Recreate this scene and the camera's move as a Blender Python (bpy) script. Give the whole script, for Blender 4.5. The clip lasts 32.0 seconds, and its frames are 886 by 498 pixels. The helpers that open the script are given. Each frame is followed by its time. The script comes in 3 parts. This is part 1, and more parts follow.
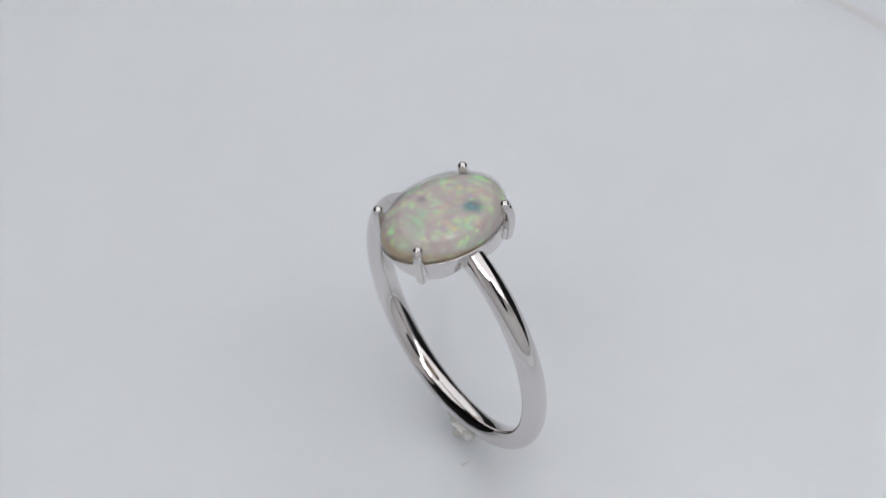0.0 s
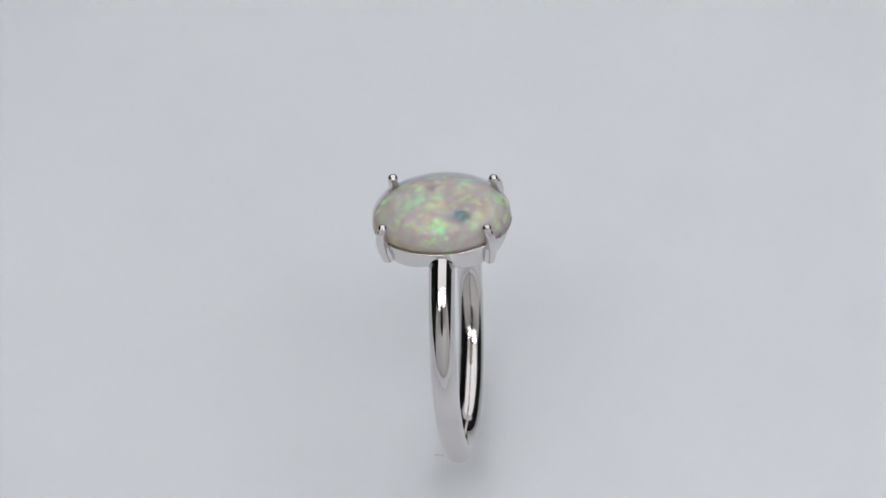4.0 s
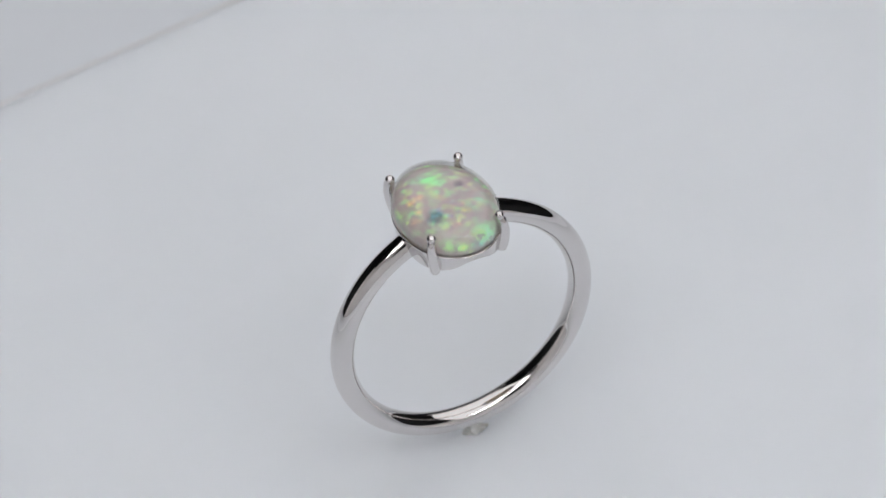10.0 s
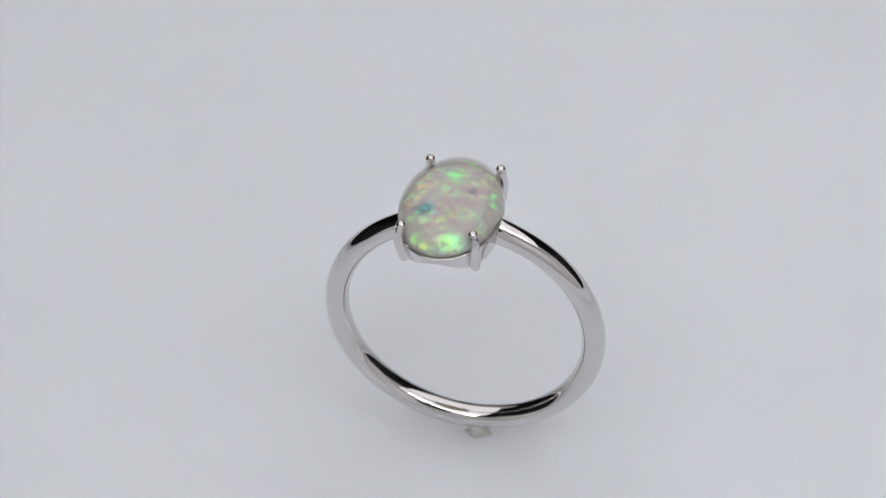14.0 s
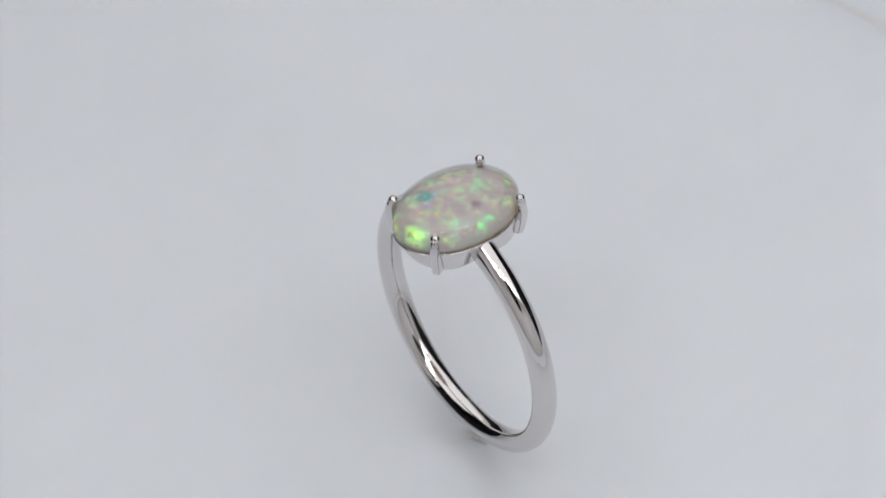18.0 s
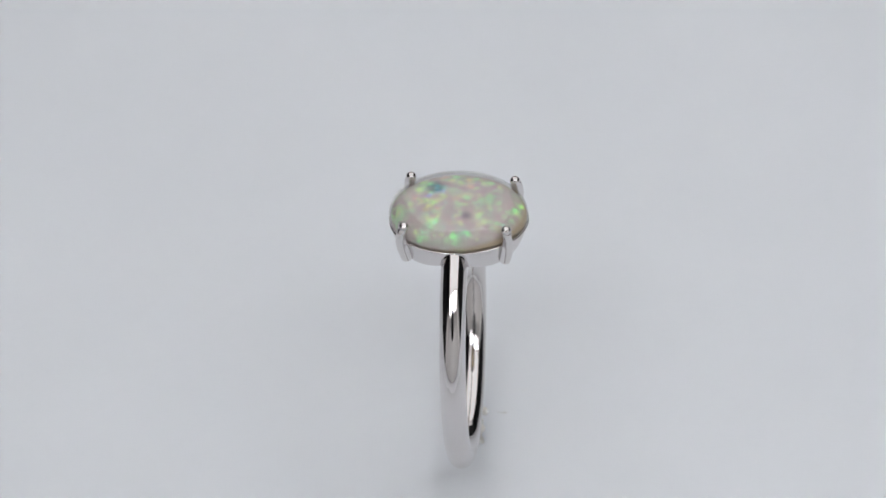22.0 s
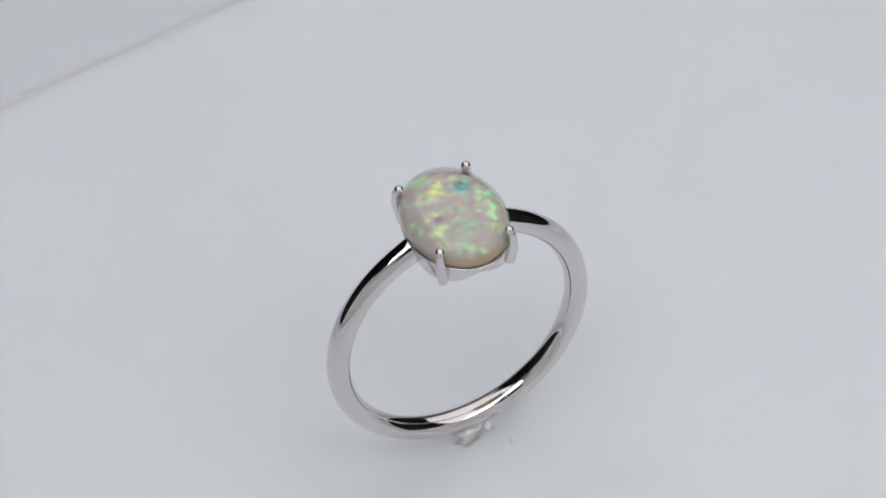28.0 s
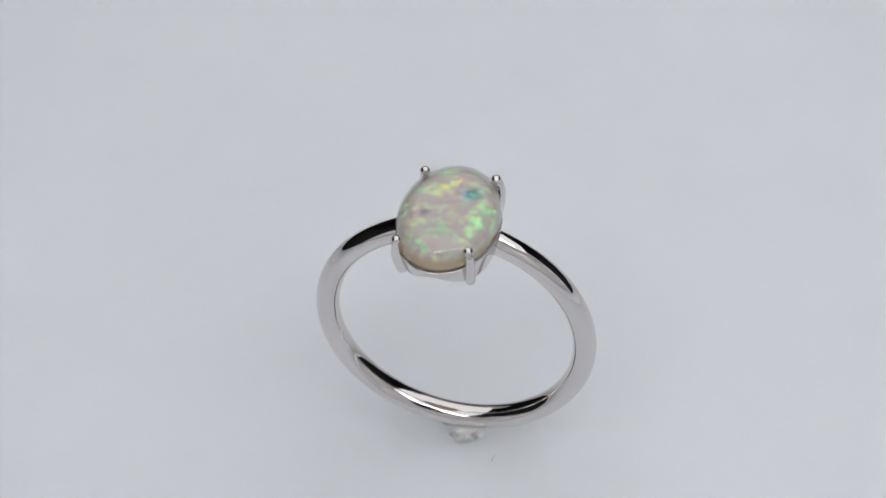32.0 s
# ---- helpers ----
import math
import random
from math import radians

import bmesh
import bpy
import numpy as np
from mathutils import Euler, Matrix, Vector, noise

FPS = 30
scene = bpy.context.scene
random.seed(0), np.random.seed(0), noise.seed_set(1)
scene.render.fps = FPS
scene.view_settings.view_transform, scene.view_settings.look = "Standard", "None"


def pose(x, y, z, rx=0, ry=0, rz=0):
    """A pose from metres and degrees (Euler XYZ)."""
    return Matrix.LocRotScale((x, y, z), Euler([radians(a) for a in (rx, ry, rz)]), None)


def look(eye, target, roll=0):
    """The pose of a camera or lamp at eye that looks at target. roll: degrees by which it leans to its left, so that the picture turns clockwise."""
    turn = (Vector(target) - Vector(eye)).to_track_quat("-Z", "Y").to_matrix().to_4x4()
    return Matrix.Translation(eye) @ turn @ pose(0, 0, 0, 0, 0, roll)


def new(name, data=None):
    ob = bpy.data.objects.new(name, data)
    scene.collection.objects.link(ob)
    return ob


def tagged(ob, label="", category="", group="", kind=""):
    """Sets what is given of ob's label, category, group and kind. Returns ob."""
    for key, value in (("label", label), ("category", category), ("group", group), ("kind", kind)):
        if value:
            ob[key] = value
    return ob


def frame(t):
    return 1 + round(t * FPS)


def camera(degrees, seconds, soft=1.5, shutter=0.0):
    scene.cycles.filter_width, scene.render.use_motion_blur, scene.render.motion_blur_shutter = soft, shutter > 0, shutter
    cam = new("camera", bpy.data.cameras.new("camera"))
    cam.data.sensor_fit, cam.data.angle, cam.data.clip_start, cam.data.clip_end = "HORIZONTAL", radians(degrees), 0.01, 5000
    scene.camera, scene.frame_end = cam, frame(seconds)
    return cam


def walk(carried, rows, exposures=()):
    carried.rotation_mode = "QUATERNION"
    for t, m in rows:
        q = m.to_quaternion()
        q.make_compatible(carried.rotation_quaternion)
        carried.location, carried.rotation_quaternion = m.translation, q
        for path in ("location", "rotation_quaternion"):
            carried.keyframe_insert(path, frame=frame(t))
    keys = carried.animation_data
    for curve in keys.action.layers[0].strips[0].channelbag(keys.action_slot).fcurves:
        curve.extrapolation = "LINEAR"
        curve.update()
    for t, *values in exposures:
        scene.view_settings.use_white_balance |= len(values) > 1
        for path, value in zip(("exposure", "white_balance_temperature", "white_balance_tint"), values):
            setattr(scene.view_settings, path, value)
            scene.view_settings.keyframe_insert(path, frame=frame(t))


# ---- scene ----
# One unit of the ring's own drawing is 0.9 mm; the turntable's axis is the origin, the plate's top is z = 0.
U = 0.0009
LIFT = 25.8                 # height of the claw tips above the plate, in units
ELEV, DIST, ROLL = 42.644, 312.77, -5.6
AIM = Vector((-0.8076, 0, -4.8107 + LIFT)) * U
EYE = AIM + Vector((0, -math.cos(radians(ELEV)), math.sin(radians(ELEV)))) * DIST * U

cam = camera(12.781, 32.0, soft=1.5)
cam.data.dof.use_dof = True
cam.data.dof.focus_distance = 0.282
cam.data.dof.aperture_fstop = 48
walk(cam, [(0.0, look(EYE, AIM, ROLL)), (32.0, look(EYE, AIM, ROLL))])

# ---- world and light ----
world = bpy.data.worlds.new("world")
scene.world = world
world.use_nodes = True
world.node_tree.nodes["Background"].inputs[0].default_value = (0.02, 0.021, 0.024, 1)
world.node_tree.nodes["Background"].inputs[1].default_value = 1.0
PANEL_POWER = 0.725
LED_POWER = 13.0
# glow added to the unseen front and back cloths as fill light
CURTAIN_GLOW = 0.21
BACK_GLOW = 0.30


# ---- materials ----
def mat(name):
    m = bpy.data.materials.new(name)
    m.use_nodes = True
    nt = m.node_tree
    return m, nt, nt.nodes["Principled BSDF"]


def node(nt, kind, **values):
    n = nt.nodes.new(kind)
    for k, v in values.items():
        n.inputs[k.replace("_", " ")].default_value = v
    return n


def ramp(nt, source, stops):
    r = nt.nodes.new("ShaderNodeValToRGB")
    while len(r.color_ramp.elements) < len(stops):
        r.color_ramp.elements.new(0.5)
    for e, (p, c) in zip(r.color_ramp.elements, stops):
        e.position, e.color = p, (*c, 1)
    nt.links.new(source, r.inputs[0])
    return r.outputs[0]


def surface(name, dark, light, rough, scale, bump=0.0, metal=0.0, fine=6.0, coat=0.0):
    """A surface with a cloudy tint, fine grain, uneven gloss and a little relief. scale: blotches a metre."""
    m, nt, b = mat(name)
    tc = nt.nodes.new("ShaderNodeTexCoord")
    big = node(nt, "ShaderNodeTexNoise", Scale=scale, Detail=4.0)
    small = node(nt, "ShaderNodeTexNoise", Scale=scale * fine, Detail=6.0)
    for n in (big, small):
        nt.links.new(tc.outputs["Object"], n.inputs["Vector"])
    add = nt.nodes.new("ShaderNodeMath")
    add.operation = "MULTIPLY_ADD"
    nt.links.new(small.outputs[0], add.inputs[0])
    add.inputs[1].default_value = 0.35
    nt.links.new(big.outputs[0], add.inputs[2])
    nt.links.new(ramp(nt, add.outputs[0], [(0.45, dark), (0.9, light)]), b.inputs["Base Color"])
    r0, r1 = rough
    nt.links.new(ramp(nt, big.outputs[0], [(0.3, (r0,) * 3), (0.7, (r1,) * 3)]), b.inputs["Roughness"])
    b.inputs["Metallic"].default_value = metal
    b.inputs["Coat Weight"].default_value = coat
    b.inputs["Coat Roughness"].default_value = 0.018
    if bump:
        bp = node(nt, "ShaderNodeBump", Strength=bump, Distance=0.0001)
        nt.links.new(small.outputs[0], bp.inputs["Height"])
        nt.links.new(bp.outputs[0], b.inputs["Normal"])
    return m


def glow(name, colour, power):
    m, nt, b = mat(name)
    b.inputs["Base Color"].default_value = (*colour, 1)
    b.inputs["Emission Color"].default_value = (*colour, 1)
    b.inputs["Emission Strength"].default_value = power
    return m


SILVER = surface("polished_white_metal", (0.695, 0.670, 0.667), (0.75, 0.725, 0.722), (0.015, 0.035), 180, bump=0.003, metal=1.0)
PLATE = surface("white_acrylic", (0.785, 0.818, 0.875), (0.812, 0.843, 0.898), (0.10, 0.16), 26, bump=0.02)
EDGE = surface("shaded_acrylic_edge", (0.75, 0.745, 0.765), (0.79, 0.785, 0.805), (0.5, 0.7), 120, bump=0.3)
TABLE = surface("white_board", (0.735, 0.765, 0.82), (0.77, 0.80, 0.855), (0.5, 0.7), 14, bump=0.1)
PUTTY = surface("clear_putty", (0.86, 0.845, 0.80), (0.92, 0.91, 0.885), (0.45, 0.6), 1200, bump=0.2)
WALL = surface("dark_cloth", (0.018, 0.018, 0.02), (0.028, 0.028, 0.03), (0.8, 0.95), 8, bump=0.2)
FRONT = surface("added_glow_tent_cloth", (0.80, 0.79, 0.785), (0.86, 0.85, 0.845), (0.8, 0.95), 8, bump=0.2)
FRAME = surface("black_lamp_housing", (0.02, 0.02, 0.02), (0.03, 0.03, 0.03), (0.4, 0.5), 30)
DIFFUSER = glow("lit_diffuser", (1.0, 0.985, 0.97), PANEL_POWER)
BACK = surface("added_glow_back_cloth", (0.80, 0.79, 0.785), (0.86, 0.85, 0.845), (0.8, 0.95), 8, bump=0.2)
# both cloths emit by themselves; no lamp stands behind them
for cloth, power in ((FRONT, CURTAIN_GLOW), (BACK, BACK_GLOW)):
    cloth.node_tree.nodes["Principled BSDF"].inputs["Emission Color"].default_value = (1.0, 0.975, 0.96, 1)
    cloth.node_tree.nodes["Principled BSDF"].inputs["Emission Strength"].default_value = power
PLATE.node_tree.nodes["Principled BSDF"].subsurface_method = "BURLEY"
for key, value in (("Specular IOR Level", 0.14), ("Subsurface Weight", 0.9), ("Subsurface Scale", 0.005), ("Subsurface Radius", (1.0, 0.97, 0.93))):
    PLATE.node_tree.nodes["Principled BSDF"].inputs[key].default_value = value
for key, value in (("Subsurface Weight", 0.9), ("Subsurface Scale", 0.0008), ("Subsurface Radius", (1.0, 0.95, 0.9)), ("Specular IOR Level", 0.2)):
    PUTTY.node_tree.nodes["Principled BSDF"].inputs[key].default_value = value
BLACK = surface("black_lens_paint", (0.012, 0.012, 0.012), (0.02, 0.02, 0.02), (0.45, 0.6), 60, bump=0.1)
LED = glow("lit_diode", (1.0, 1.0, 1.0), LED_POWER)
PALE = surface("pale_fibre", (0.82, 0.82, 0.82), (0.9, 0.9, 0.9), (0.5, 0.7), 3000)
DUST = surface("dust_speck", (0.40, 0.38, 0.36), (0.52, 0.50, 0.47), (0.7, 0.9), 3000)


# ---- opal ----
STONE_A, STONE_B, STONE_H = 4.10, 5.50, 2.36     # half width along the band, half length, dome height
CROWN = Vector((0.0, -0.1, 0))                   # the dome leans a little


CORE_A, CORE_B, CORE_H = 4.00, 5.37, 1.72        # the milky body inside, as high as it seems to lie under the clear dome


def dome(q, high=CORE_H):
    return high * max(0.0, 1 - q ** 3) ** (1 / 3)


def opal_material():
    m, nt, b = mat("milky_precious_opal")
    out = nt.nodes["Material Output"]
    L = nt.links.new
    tc = nt.nodes.new("ShaderNodeTexCoord")
    sc = nt.nodes.new("ShaderNodeVectorMath")
    sc.operation = "SCALE"
    sc.inputs["Scale"].default_value = 1 / U
    L(tc.outputs["Object"], sc.inputs[0])
    wob = node(nt, "ShaderNodeTexNoise", Scale=1.3, Detail=2.0, Roughness=0.5)
    L(sc.outputs[0], wob.inputs["Vector"])
    off = nt.nodes.new("ShaderNodeVectorMath")
    off.operation = "MULTIPLY_ADD"
    L(wob.outputs["Color"], off.inputs[0])
    off.inputs[1].default_value = (0.55, 0.55, 0.55)
    off.inputs[2].default_value = (-0.275, -0.275, -0.275)
    warp = nt.nodes.new("ShaderNodeVectorMath")
    L(sc.outputs[0], warp.inputs[0])
    L(off.outputs[0], warp.inputs[1])

    def spot(x, y, r, inner=0.0, outer=1.55, peak=1.0):
        d = nt.nodes.new("ShaderNodeVectorMath")
        d.operation = "DISTANCE"
        L(warp.outputs[0], d.inputs[0])
        d.inputs[1].default_value = (x, y, dome(min(1.0, math.hypot(x / CORE_A, y / CORE_B))))
        g = nt.nodes.new("ShaderNodeMapRange")
        g.interpolation_type = "SMOOTHSTEP"
        L(d.outputs["Value"], g.inputs[0])
        for i, v in enumerate((r * inner, r * outer, peak, 0.0), 1):
            g.inputs[i].default_value = v
        return g.outputs[0]

    def mixed(fac, a, c):
        x = nt.nodes.new("ShaderNodeMix")
        x.data_type = "RGBA"
        L(fac, x.inputs[0])
        L(a, x.inputs[6])
        x.inputs[7].default_value = (*c, 1)
        return x.outputs[2]

    # milky body: pinkish grey with paler clouds, two clay-coloured inclusions, tan potch at the rim's foot
    cloud = node(nt, "ShaderNodeTexNoise", Scale=0.6, Detail=8.0, Roughness=0.6)
    L(sc.outputs[0], cloud.inputs["Vector"])
    body = ramp(nt, cloud.outputs[0], [(0.36, (0.72, 0.61, 0.60)), (0.50, (0.71, 0.63, 0.615)), (0.64, (0.655, 0.645, 0.605))])
    speck = node(nt, "ShaderNodeTexNoise", Scale=1.6, Detail=4.0, Roughness=0.5)
    L(warp.outputs[0], speck.inputs["Vector"])
    mottle = nt.nodes.new("ShaderNodeMix")
    mottle.data_type, mottle.blend_type = "RGBA", "MULTIPLY"
    mottle.inputs[0].default_value = 1.0
    L(body, mottle.inputs[6])
    L(ramp(nt, speck.outputs[0], [(0.36, (0.95, 0.92, 0.94)), (0.5, (1.0, 1.0, 1.0)), (0.62, (0.99, 1.06, 1.0))]), mottle.inputs[7])
    body = mottle.outputs[2]
    for x, y, r, c in SPOTS:
        patchy = nt.nodes.new("ShaderNodeMath")
        patchy.operation = "MULTIPLY"
        L(spot(x, y, r, 0.2, 1.35), patchy.inputs[0])
        L(ramp(nt, speck.outputs[0], [(0.40, (1.0,) * 3), (0.62, (0.65,) * 3)]), patchy.inputs[1])
        body = mixed(patchy.outputs[0], body, c)
    # the vivid fire's colours are also painted into the body, to deepen them
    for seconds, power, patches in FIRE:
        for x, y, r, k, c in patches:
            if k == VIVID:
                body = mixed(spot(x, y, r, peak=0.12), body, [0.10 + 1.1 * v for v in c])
    sep = nt.nodes.new("ShaderNodeSeparateXYZ")
    L(sc.outputs[0], sep.inputs[0])
    foot = nt.nodes.new("ShaderNodeMapRange")
    slope = nt.nodes.new("ShaderNodeMath")
    slope.operation = "MULTIPLY_ADD"
    L(sep.outputs["Y"], slope.inputs[0])
    slope.inputs[1].default_value = -0.13
    L(sep.outputs["Z"], slope.inputs[2])
    L(slope.outputs[0], foot.inputs[0])
    for i, v in enumerate((0.36, -0.10, 0.0, 1.0), 1):
        foot.inputs[i].default_value = v
    body = mixed(foot.outputs[0], body, (0.64, 0.51, 0.35))
    L(body, b.inputs["Base Color"])
    b.inputs["Roughness"].default_value = 0.3
    b.inputs["Specular IOR Level"].default_value = 0.1
    b.inputs["Subsurface Weight"].default_value = 0.12
    b.inputs["Subsurface Radius"].default_value = (1.0, 0.9, 0.8)
    b.inputs["Subsurface Scale"].default_value = 0.0003

    # fire: mirror-like sheets lit for one side only; tilt and patches fit the camera's view each second
    cells = node(nt, "ShaderNodeTexVoronoi", Scale=1.9)
    L(warp.outputs[0], cells.inputs["Vector"])
    fine = node(nt, "ShaderNodeTexNoise", Scale=1.3, Detail=2.5, Roughness=0.5)
    L(sc.outputs[0], fine.inputs["Vector"])
    grain = nt.nodes.new("ShaderNodeMath")
    grain.operation = "MULTIPLY"
    sepc = nt.nodes.new("ShaderNodeSeparateColor")
    L(cells.outputs["Color"], sepc.inputs[0])
    sq = nt.nodes.new("ShaderNodeMath")
    sq.operation = "MULTIPLY_ADD"
    L(sepc.outputs[0], sq.inputs[0])
    sq.inputs[1].default_value = 1.0
    sq.inputs[2].default_value = 0.4
    L(sq.outputs[0], grain.inputs[0])
    L(ramp(nt, fine.outputs[0], [(0.43, (0.5,) * 3), (0.53, (1.3,) * 3)]), grain.inputs[1])
    lift = nt.nodes.new("ShaderNodeMath")
    L(grain.outputs[0], lift.inputs[0])
    lift.inputs[1].default_value = 0.15
    # the clay inclusions lie over the fire
    clear = nt.nodes.new("ShaderNodeMath")
    clear.operation = "MULTIPLY_ADD"
    x, y, r, c = SPOTS[0]
    L(spot(x, y, r, 0.45, 1.1), clear.inputs[0])
    clear.inputs[1].default_value = -0.3
    clear.inputs[2].default_value = 1.0
    shown = nt.nodes.new("ShaderNodeMath")
    shown.operation = "MULTIPLY"
    L(lift.outputs[0], shown.inputs[0])
    L(clear.outputs[0], shown.inputs[1])
    shader = b.outputs[0]
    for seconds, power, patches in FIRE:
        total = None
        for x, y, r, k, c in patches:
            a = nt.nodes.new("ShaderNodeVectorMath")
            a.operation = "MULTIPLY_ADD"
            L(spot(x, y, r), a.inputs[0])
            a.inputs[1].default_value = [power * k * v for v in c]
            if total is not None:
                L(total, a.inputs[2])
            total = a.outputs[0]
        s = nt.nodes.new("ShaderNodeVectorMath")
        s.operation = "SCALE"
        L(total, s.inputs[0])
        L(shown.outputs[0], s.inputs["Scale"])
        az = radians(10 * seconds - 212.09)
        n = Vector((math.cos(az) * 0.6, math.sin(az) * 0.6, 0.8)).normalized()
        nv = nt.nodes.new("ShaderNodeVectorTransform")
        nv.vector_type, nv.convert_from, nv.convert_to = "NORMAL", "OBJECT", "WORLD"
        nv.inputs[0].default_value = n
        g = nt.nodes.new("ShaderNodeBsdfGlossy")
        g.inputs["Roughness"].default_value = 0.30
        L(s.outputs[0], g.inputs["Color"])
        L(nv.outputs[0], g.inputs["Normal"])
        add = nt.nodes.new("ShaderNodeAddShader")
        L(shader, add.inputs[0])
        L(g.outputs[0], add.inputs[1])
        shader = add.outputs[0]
    L(shader, out.inputs["Surface"])
    return m


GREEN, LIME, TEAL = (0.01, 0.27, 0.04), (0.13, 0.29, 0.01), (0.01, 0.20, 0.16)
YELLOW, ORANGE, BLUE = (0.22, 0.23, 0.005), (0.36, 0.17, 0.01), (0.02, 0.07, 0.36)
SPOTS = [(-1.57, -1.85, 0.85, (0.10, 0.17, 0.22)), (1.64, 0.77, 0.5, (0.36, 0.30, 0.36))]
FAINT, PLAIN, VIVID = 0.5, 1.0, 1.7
# each entry: second, power, patches placed to fit the camera's view at that second
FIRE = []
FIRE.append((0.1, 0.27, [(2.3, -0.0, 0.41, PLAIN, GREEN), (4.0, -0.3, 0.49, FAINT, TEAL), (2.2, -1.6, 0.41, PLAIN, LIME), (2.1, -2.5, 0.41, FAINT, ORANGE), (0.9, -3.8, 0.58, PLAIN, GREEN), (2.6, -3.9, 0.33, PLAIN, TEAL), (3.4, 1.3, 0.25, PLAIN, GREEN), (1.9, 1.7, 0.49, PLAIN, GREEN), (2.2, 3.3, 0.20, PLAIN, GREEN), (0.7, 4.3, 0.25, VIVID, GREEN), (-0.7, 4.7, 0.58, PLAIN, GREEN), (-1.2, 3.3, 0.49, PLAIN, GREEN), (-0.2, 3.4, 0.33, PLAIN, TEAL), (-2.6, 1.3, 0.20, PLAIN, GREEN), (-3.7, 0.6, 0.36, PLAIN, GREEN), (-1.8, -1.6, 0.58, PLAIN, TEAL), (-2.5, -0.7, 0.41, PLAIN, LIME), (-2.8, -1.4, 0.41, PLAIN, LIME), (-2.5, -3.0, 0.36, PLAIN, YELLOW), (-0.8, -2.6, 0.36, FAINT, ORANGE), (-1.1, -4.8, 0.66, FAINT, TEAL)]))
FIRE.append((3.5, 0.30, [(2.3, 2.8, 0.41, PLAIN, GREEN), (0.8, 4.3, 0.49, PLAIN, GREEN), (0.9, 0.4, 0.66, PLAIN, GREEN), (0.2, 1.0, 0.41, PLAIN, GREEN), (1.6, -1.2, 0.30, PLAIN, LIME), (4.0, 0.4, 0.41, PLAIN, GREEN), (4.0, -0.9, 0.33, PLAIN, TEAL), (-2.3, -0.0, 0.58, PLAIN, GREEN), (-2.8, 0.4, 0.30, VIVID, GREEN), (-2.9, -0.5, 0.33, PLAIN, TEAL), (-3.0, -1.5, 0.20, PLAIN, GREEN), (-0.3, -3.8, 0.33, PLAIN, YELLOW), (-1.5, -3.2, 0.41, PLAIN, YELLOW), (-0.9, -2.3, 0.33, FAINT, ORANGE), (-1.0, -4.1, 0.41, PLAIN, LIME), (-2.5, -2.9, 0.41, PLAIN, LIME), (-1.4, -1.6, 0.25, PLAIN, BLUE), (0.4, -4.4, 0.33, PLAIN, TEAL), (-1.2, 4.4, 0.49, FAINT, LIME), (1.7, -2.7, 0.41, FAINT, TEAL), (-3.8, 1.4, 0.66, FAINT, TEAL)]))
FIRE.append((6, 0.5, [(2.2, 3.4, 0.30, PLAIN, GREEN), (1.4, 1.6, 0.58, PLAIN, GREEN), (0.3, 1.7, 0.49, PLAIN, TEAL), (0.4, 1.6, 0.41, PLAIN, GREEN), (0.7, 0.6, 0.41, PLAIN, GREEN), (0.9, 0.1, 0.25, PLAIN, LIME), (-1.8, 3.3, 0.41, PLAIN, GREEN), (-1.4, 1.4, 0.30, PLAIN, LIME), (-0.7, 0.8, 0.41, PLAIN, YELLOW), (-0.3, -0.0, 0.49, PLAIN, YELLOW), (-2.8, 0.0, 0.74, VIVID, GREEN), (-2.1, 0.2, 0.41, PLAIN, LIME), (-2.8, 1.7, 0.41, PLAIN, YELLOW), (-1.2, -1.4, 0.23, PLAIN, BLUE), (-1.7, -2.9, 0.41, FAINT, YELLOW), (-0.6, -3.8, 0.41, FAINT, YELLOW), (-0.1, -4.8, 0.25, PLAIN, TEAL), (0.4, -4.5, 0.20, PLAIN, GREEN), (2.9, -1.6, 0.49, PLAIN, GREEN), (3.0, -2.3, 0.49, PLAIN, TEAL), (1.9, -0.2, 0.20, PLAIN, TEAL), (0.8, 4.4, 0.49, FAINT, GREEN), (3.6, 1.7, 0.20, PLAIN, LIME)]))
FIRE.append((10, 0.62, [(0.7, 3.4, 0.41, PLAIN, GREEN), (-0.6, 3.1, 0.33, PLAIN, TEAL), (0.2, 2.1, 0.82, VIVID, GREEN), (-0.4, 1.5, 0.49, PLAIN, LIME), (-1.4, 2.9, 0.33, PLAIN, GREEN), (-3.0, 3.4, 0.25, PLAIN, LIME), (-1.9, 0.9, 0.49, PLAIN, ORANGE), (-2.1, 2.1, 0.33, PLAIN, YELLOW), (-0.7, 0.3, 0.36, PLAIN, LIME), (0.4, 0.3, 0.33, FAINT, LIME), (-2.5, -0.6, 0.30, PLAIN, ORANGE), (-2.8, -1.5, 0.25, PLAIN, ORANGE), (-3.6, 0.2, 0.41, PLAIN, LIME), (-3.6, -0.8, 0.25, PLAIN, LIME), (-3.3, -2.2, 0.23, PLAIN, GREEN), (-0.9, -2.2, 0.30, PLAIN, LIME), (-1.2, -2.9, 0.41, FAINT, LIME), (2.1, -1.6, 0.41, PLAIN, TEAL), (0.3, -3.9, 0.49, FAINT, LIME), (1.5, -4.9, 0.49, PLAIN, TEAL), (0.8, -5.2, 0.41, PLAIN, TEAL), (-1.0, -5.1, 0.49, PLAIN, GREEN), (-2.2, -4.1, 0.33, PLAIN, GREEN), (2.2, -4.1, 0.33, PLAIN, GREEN)]))
